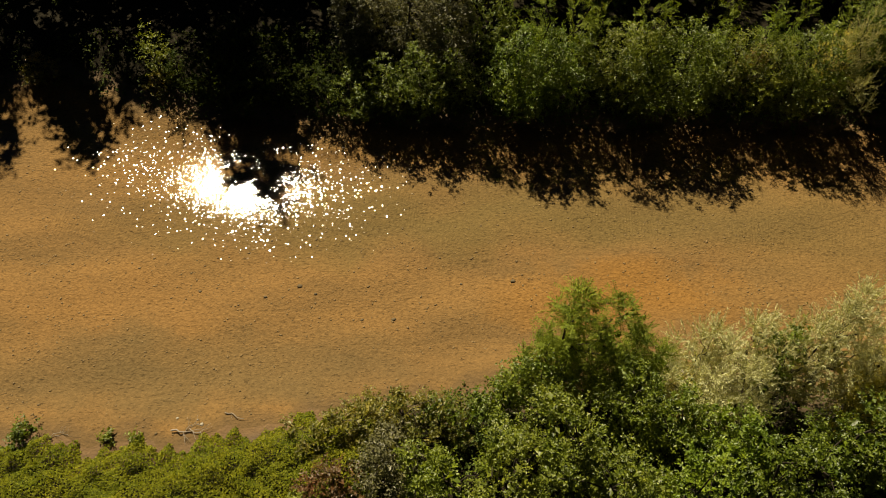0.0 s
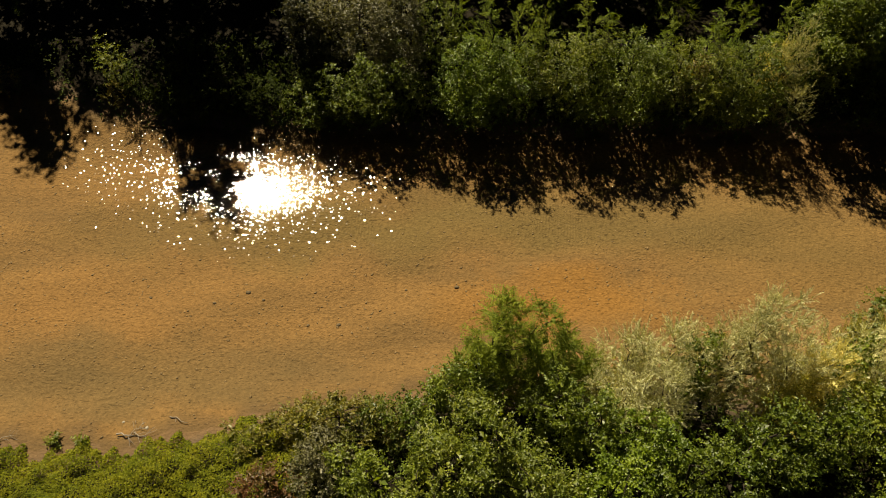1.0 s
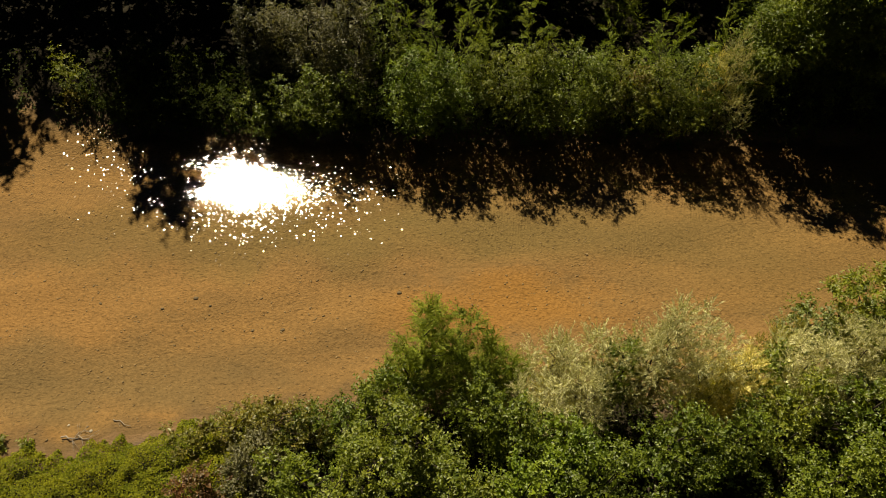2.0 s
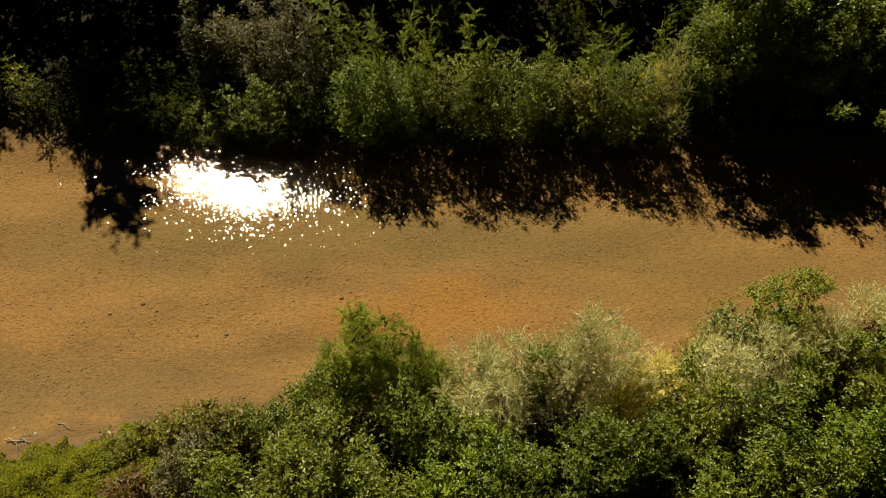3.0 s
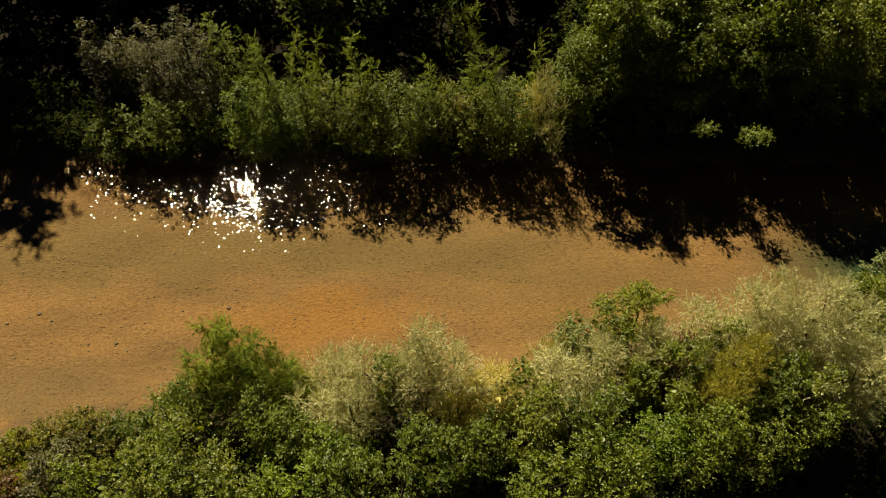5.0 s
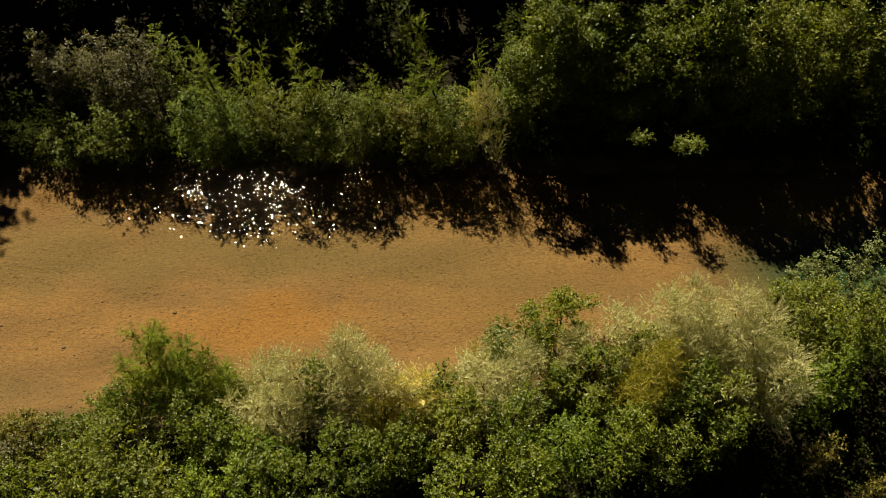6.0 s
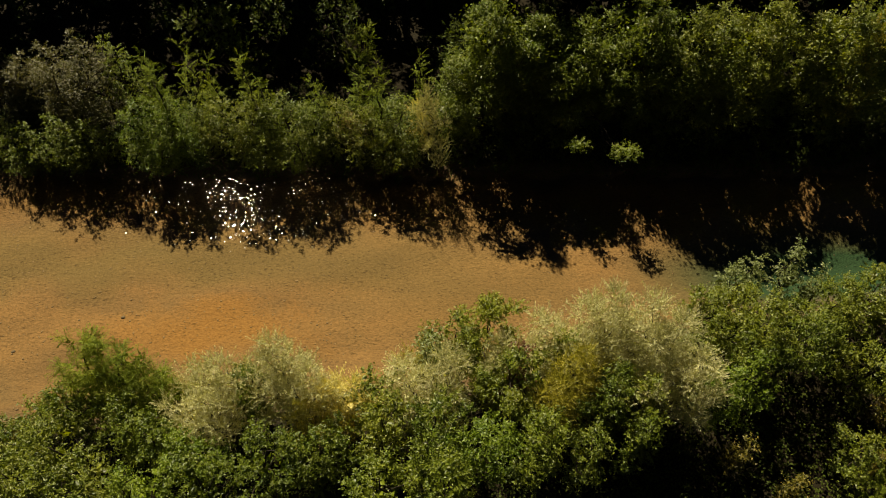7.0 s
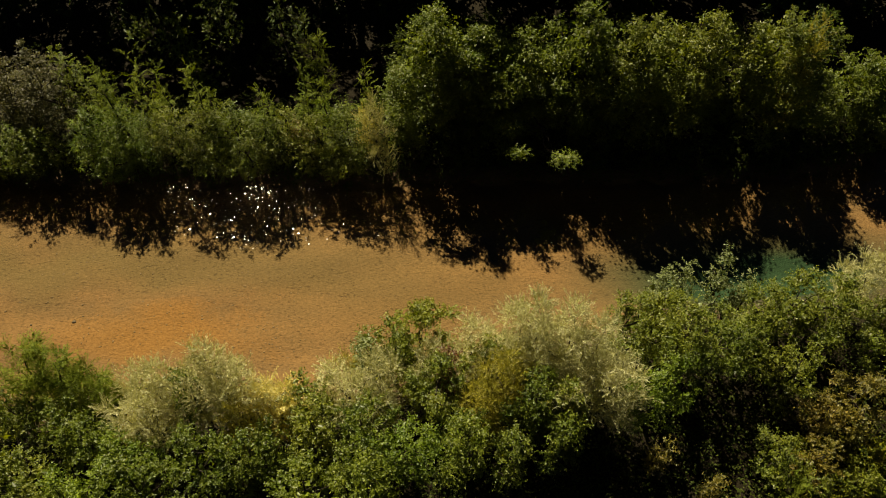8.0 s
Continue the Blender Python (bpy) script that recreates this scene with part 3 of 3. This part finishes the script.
# the front row of broad-leaved trees
tree("olive", -0.8, -9.4, 6.0, 1.6)
tree("olive", 1.0, -8.6, 6.7, 1.7)
tree("olive", 2.2, -10.5, 7.5, 1.7)
tree("alder", 3.3, -7.2, 5.9, 1.3)
tree("alder", 4.4, -8.0, 6.3, 1.1)
tree("emerald", 4.6, -10.3, 7.0, 1.2)
tree("alder", 7.0, -10.0, 7.5, 1.35)
tree("emerald", 6.2, -8.6, 6.2, 1.0)
tree("alder", 9.4, -9.1, 7.9, 1.4)
tree("alder", 11.4, -8.9, 7.2, 1.2)
tree("alder", 13.7, -10.4, 8.1, 1.35)
tree("olive", 13.6, -7.7, 7.0, 1.2)
tree("alder", 15.7, -8.1, 8.1, 1.25)
tree("emerald", 17.5, -9.0, 8.5, 1.2)
tree("alder", 16.1, -10.6, 8.9, 1.1)
tree("alder", 19.7, -8.8, 8.3, 1.1)
tree("olive", 21.5, -8.9, 7.6, 0.9)
tree("alder", 23.6, -8.5, 7.2, 0.75)
# the first silver willows, a green bush between them and a golden one beside them
tree("willow", 5.9, -5.3, 5.5, 1.0)
tree("willow", 7.2, -5.7, 6.7, 1.1)
tree("willow", 5.6, -6.9, 5.1, 1.0)
tree("willow", 6.7, -7.0, 6.0, 0.9)
tree("gold", 5.4, -6.3, 3.4, 0.8)
tree("alder", 8.1, -5.8, 6.5, 0.75)
tree("willow", 9.1, -5.9, 7.5, 1.0)
tree("willow", 10.0, -5.9, 8.6, 1.1)
tree("willow", 11.0, -6.5, 7.5, 0.9)
tree("gold", 11.9, -6.5, 6.7, 1.1, thin=1.3)
tree("yellow", 10.6, -7.4, 6.4, 0.8)
tree("alder", 13.0, -6.1, 6.2, 1.1)
# the willow shrubs and the olive bush over the water
tree("willow", 14.6, -6.0, 6.5, 1.1)
tree("willow", 16.1, -5.8, 6.9, 1.2)
tree("yellow", 15.0, -4.1, 4.0, 0.7)
tree("pale", 15.6, -4.2, 5.3, 0.9)
tree("olive", 17.9, -3.7, 6.9, 1.8)
tree("olive", 16.6, -3.8, 6.3, 1.1)
tree("willow", 18.4, -5.0, 6.4, 1.0)
tree("red", 19.1, -5.4, 6.9, 0.8)
tree("olive", 18.8, -6.4, 8.0, 1.4)
tree("willow", 20.3, -4.3, 7.1, 1.1)
tree("olive", 21.0, -5.0, 7.4, 0.8)
tree("yellow", 21.2, -6.2, 8.0, 1.2, thin=1.2)
tree("yellow", 20.3, -7.2, 7.9, 0.8)
# the large silver willow
tree("willow", 21.9, -4.3, 8.0, 1.1)
tree("willow", 22.8, -4.5, 8.6, 1.3)
tree("willow", 24.1, -4.8, 8.9, 1.4)
tree("willow", 25.0, -5.3, 8.7, 1.3)
tree("willow", 25.6, -6.6, 8.0, 1.5)
tree("alder", 22.6, -6.9, 7.9, 1.1)
tree("olive", 23.8, -7.2, 7.6, 0.9)
# the tall block beyond it
tree("olive", 27.2, -3.4, 7.3, 1.4)
tree("olive", 28.5, -2.9, 6.6, 1.2)
tree("olive", 28.9, -4.3, 7.9, 1.5)
tree("emerald", 27.9, -6.4, 7.1, 1.4)
tree("alder", 30.4, -4.7, 7.3, 1.2)
tree("olive", 31.6, -3.9, 6.6, 1.2)
tree("pale", 30.2, -0.3, 5.1, 0.65, lean=(0.3, 0.4))
tree("pale", 29.3, -0.4, 4.7, 0.6, lean=(0.2, 0.4))
tree("pale", 32.0, 0.0, 5.5, 0.6, lean=(0.0, 0.5))
tree("pale", 32.9, -1.0, 4.9, 0.5)
tree("olive", 34.6, -2.1, 6.9, 1.5)
tree("olive", 33.0, -2.7, 6.7, 1.2)
tree("olive", 36.2, -2.5, 6.7, 1.4)
tree("willow", 38.4, -0.8, 6.1, 1.1)
tree("olive", 33.8, -5.4, 6.3, 1.0)
tree("rust", 36.4, -6.5, 5.8, 1.4)
tree("rust", 35.2, -7.1, 5.1, 0.8)
tree("rust", 27.8, -8.7, 4.9, 0.5)
tree("olive", 32.6, -8.7, 4.8, 1.0)
tree("rust", 34.4, -8.9, 4.4, 0.8)
tree("olive", 34.2, -9.8, 3.5, 0.8)
tree("locust", 33.2, -10.0, 3.6, 0.8)
tree("rust", 29.9, -9.8, 3.7, 0.4)
tree("olive", 36.6, -9.6, 2.8, 1.0)
tree("yellow", 38.6, -8.2, 3.6, 1.0)
tree("olive", 39.6, -3.4, 6.3, 1.8)
tree("alder", 40.1, -6.8, 5.8, 1.8)

tree("olive", -15.3, -7.05, 0.28, 0.13)
tree("olive", -14.2, -7.05, 0.28, 0.16)
tree("alder", -18.3, -7.0, 1.0, 0.5)

# ---- trees of the far bank ----
tree("olive", -16.7, 11.4, 4.0, 0.7, "far", thin=0.8)
tree("dark", -15.7, 11.0, 2.8, 0.9, "far")
tree("alder", 18.8, 11.15, 10.10, 2.4, "far")
tree("alder", 21.1, 11.15, 8.90, 2.1, "far")
tree("alder", 23.4, 11.25, 8.50, 2.0, "far", boughs=((23.0, 7.0, 4.0, 0.36), (25.5, 6.5, 3.95, 0.42), (25.0, 6.7, 3.8, 0.26)))
tree("alder", 26.6, 11.35, 10.00, 2.4, "far")
tree("olive", 29.6, 10.55, 9.90, 2.2, "far")
tree("olive", 32.4, 11.15, 9.50, 2.4, "far")
tree("olive", 36.4, 11.00, 9.55, 2.0, "far")
tree("yellow", 37.6, 10.50, 9.55, 0.9, "far")
tree("alder", 38.2, 11.40, 9.35, 1.7, "far")
tree("alder", 39.7, 10.9, 5.4, 1.3, "far")
tree("alder", 41.6, 11.3, 6.6, 1.6, "far")
tree("alder", 43.8, 11.4, 6.2, 1.5, "far")
tree("alder", 43.6, 10.6, 6.1, 1.7, "far")
# dark-leaved shrubs: the wood's shade is put into their leaf colour
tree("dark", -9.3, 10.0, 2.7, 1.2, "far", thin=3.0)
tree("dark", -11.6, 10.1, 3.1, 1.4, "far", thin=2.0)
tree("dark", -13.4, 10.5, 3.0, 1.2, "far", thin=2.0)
tree("rust", -22.8, 11.8, 1.7, 0.8, "far")
tree("rust", -16.9, 11.0, 1.3, 0.7, "far")

# the sunlit bushes along the far edge, leaning out over the water
tree("alder", -7.3, 9.0, 3.1, 1.0, "far", lean=(0.0, -0.6), thin=0.85)
tree("alder", -5.6, 9.0, 4.1, 1.1, "far", lean=(0.0, -0.6), thin=0.85)
tree("alder", -4.1, 9.0, 4.7, 1.1, "far", lean=(0.0, -0.7), thin=0.85)
tree("alder", -2.4, 9.1, 4.2, 0.9, "far", lean=(0.0, -0.5), thin=0.85)
tree("emerald", 0.5, 8.9, 5.7, 1.2, "far", lean=(0.0, -0.9), thin=0.85)
tree("emerald", 2.0, 8.9, 5.6, 1.2, "far", lean=(0.0, -0.9), thin=0.85)
tree("alder", 3.4, 9.2, 5.0, 0.8, "far", lean=(0.0, -0.9), thin=0.85)
tree("olive", 5.0, 8.9, 5.8, 1.2, "far", lean=(0.0, -0.9), thin=0.85)
tree("olive", 6.3, 9.1, 5.6, 1.1, "far", lean=(0.0, -0.9), thin=0.85)
tree("alder", 8.0, 9.0, 6.0, 1.1, "far", lean=(0.0, -0.9), thin=0.85)
tree("alder", 9.2, 9.0, 5.3, 1.0, "far", lean=(0.0, -0.9), thin=0.85)
tree("olive", 10.6, 9.7, 4.7, 1.0, "far", lean=(0.0, -0.6), thin=0.85)
tree("rust", 11.3, 9.2, 4.4, 0.7, "far", lean=(0.0, -0.8))
tree("olive", 12.2, 8.9, 5.0, 1.1, "far", lean=(0.0, -0.9), thin=0.85)
tree("alder", 13.9, 9.0, 5.7, 1.2, "far", lean=(0.0, -0.9), thin=0.85)
low_row = random.Random(4)
for x, y, z, kind in ((-6.5, 8.2, 2.6, "alder"), (-4.8, 8.0, 3.5, "alder"), (-3.4, 8.1, 3.4, "alder"), (0.0, 7.9, 4.4, "emerald"),
                      (1.3, 7.6, 4.1, "emerald"), (2.7, 7.9, 4.3, "emerald"), (5.6, 7.6, 4.0, "olive"), (7.1, 7.6, 4.3, "alder"),
                      (8.5, 7.7, 4.4, "alder"), (9.6, 8.3, 3.6, "olive"), (11.9, 8.0, 3.6, "olive"), (13.1, 7.7, 4.0, "olive"), (14.3, 7.8, 3.9, "alder"),
                      (0.8, 7.0, 3.0, "emerald"), (6.4, 6.9, 3.1, "alder"), (8.2, 7.0, 3.2, "alder"), (13.6, 7.1, 3.0, "olive")):
    tree(kind, x + low_row.uniform(-0.2, 0.2), y, z, 0.75 + low_row.uniform(-0.1, 0.15), "far", lean=(0.0, y - 9.4), thin=0.8)
tree("sage", 15.5, 9.2, 6.1, 0.9, "far", boughs=((15.5, 7.7, 2.9, 0.3), (15.9, 7.4, 2.2, 0.24)))
tree("gold", 14.9, 9.7, 4.6, 0.6, "far")
tree("alder", 16.7, 10.7, 7.4, 1.0, "far", thin=0.95)
# feathery spires that rise out of the bushes
tree("locust", 1.5, 10.2, 7.3, 0.7, "far", thin=2.2)
tree("locust", 3.3, 10.7, 8.0, 0.75, "far", thin=1.3)
tree("locust", 4.2, 11.0, 6.5, 0.65, "far", thin=1.3)
tree("locust", 6.1, 10.6, 7.3, 0.7, "far", thin=1.3)
tree("locust", 6.9, 10.1, 6.4, 0.7, "far", thin=1.3)
tree("locust", 9.6, 10.1, 6.0, 0.8, "far", thin=1.3)
tree("locust", 11.9, 10.4, 7.0, 0.8, "far", thin=1.3)
tree("locust", 12.9, 10.2, 6.4, 0.6, "far", thin=1.3)
tree("locust", 15.1, 10.7, 7.0, 0.6, "far", thin=1.3)
tree("locust", 0.2, 12.9, 5.4, 0.7, "far")
tree("locust", 4.9, 14.5, 6.6, 0.9, "far")
tree("locust", 11.6, 15.3, 5.9, 1.1, "far")
# trees further back, half in the shade of the wood
tree("grey", -2.4, 11.6, 7.7, 1.3, "far")
tree("grey", -4.2, 11.8, 6.8, 1.5, "far")
tree("grey", -5.9, 12.3, 5.9, 1.2, "far")
tree("grey", -7.4, 12.2, 6.7, 1.0, "far")
tree("alder", -0.8, 11.8, 7.5, 0.9, "far", thin=0.8)
tree("alder", 3.6, 15.0, 7.6, 1.3, "far", thin=0.4, low=0.4)
tree("alder", 6.8, 15.6, 7.9, 1.1, "far", thin=0.35, low=0.45)
tree("alder", 10.4, 15.9, 7.2, 1.5, "far", thin=0.25, low=0.45)

# ---- the wood behind, whose shade lies over the far bank ----
tree("forest", -17.0, 20.2, 20.6, 1.9, "back", low=0.45)
tree("forest", -29.7, 20.0, 17.6, 1.9, "back", low=0.45)
tree("forest", -25.1, 20.0, 16.4, 1.4, "back", low=0.5)
wood = random.Random(9)
for row in range(2):
    for i in range(17):
        x = -40 + i * 5.8 + wood.uniform(-1, 1) + row * 3
        tall = 15.2 if x > 31 else 22.0 if x > 14 else (16.8 if x > -10 else (20.2 if -19 < x < -12 else 18.6 if x > -19 else 16.5))
        tree("forest", x, 23.5 + row * 5 + wood.uniform(-0.7, 0.7), tall + wood.uniform(-0.6, 0.6) + row * 3, 2.6 if x < -20 else 4.4, "back", thin=1.0 - 0.45 * row)
# filler rows in the same shade-darkened green, to keep the far bank black
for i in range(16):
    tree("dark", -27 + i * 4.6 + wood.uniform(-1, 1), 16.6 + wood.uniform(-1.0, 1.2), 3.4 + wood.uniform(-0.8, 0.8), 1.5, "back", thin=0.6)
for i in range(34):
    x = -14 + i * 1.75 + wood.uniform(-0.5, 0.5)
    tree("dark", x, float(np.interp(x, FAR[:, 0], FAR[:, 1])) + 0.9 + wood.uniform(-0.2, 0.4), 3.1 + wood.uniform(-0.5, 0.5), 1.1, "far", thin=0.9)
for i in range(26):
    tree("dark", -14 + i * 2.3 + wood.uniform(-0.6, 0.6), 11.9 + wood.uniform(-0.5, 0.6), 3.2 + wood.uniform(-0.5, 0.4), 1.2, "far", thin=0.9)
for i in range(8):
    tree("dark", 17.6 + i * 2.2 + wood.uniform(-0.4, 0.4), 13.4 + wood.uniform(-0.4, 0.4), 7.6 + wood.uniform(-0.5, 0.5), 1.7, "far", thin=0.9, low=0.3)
# the wood on the near side
for i in range(15):
    tree("forest", -34 + i * 6.4 + wood.uniform(-1, 1), -27.5 + wood.uniform(-1, 1), 15 + wood.uniform(-1.5, 1.5), 4.4, "back", thin=0.12)
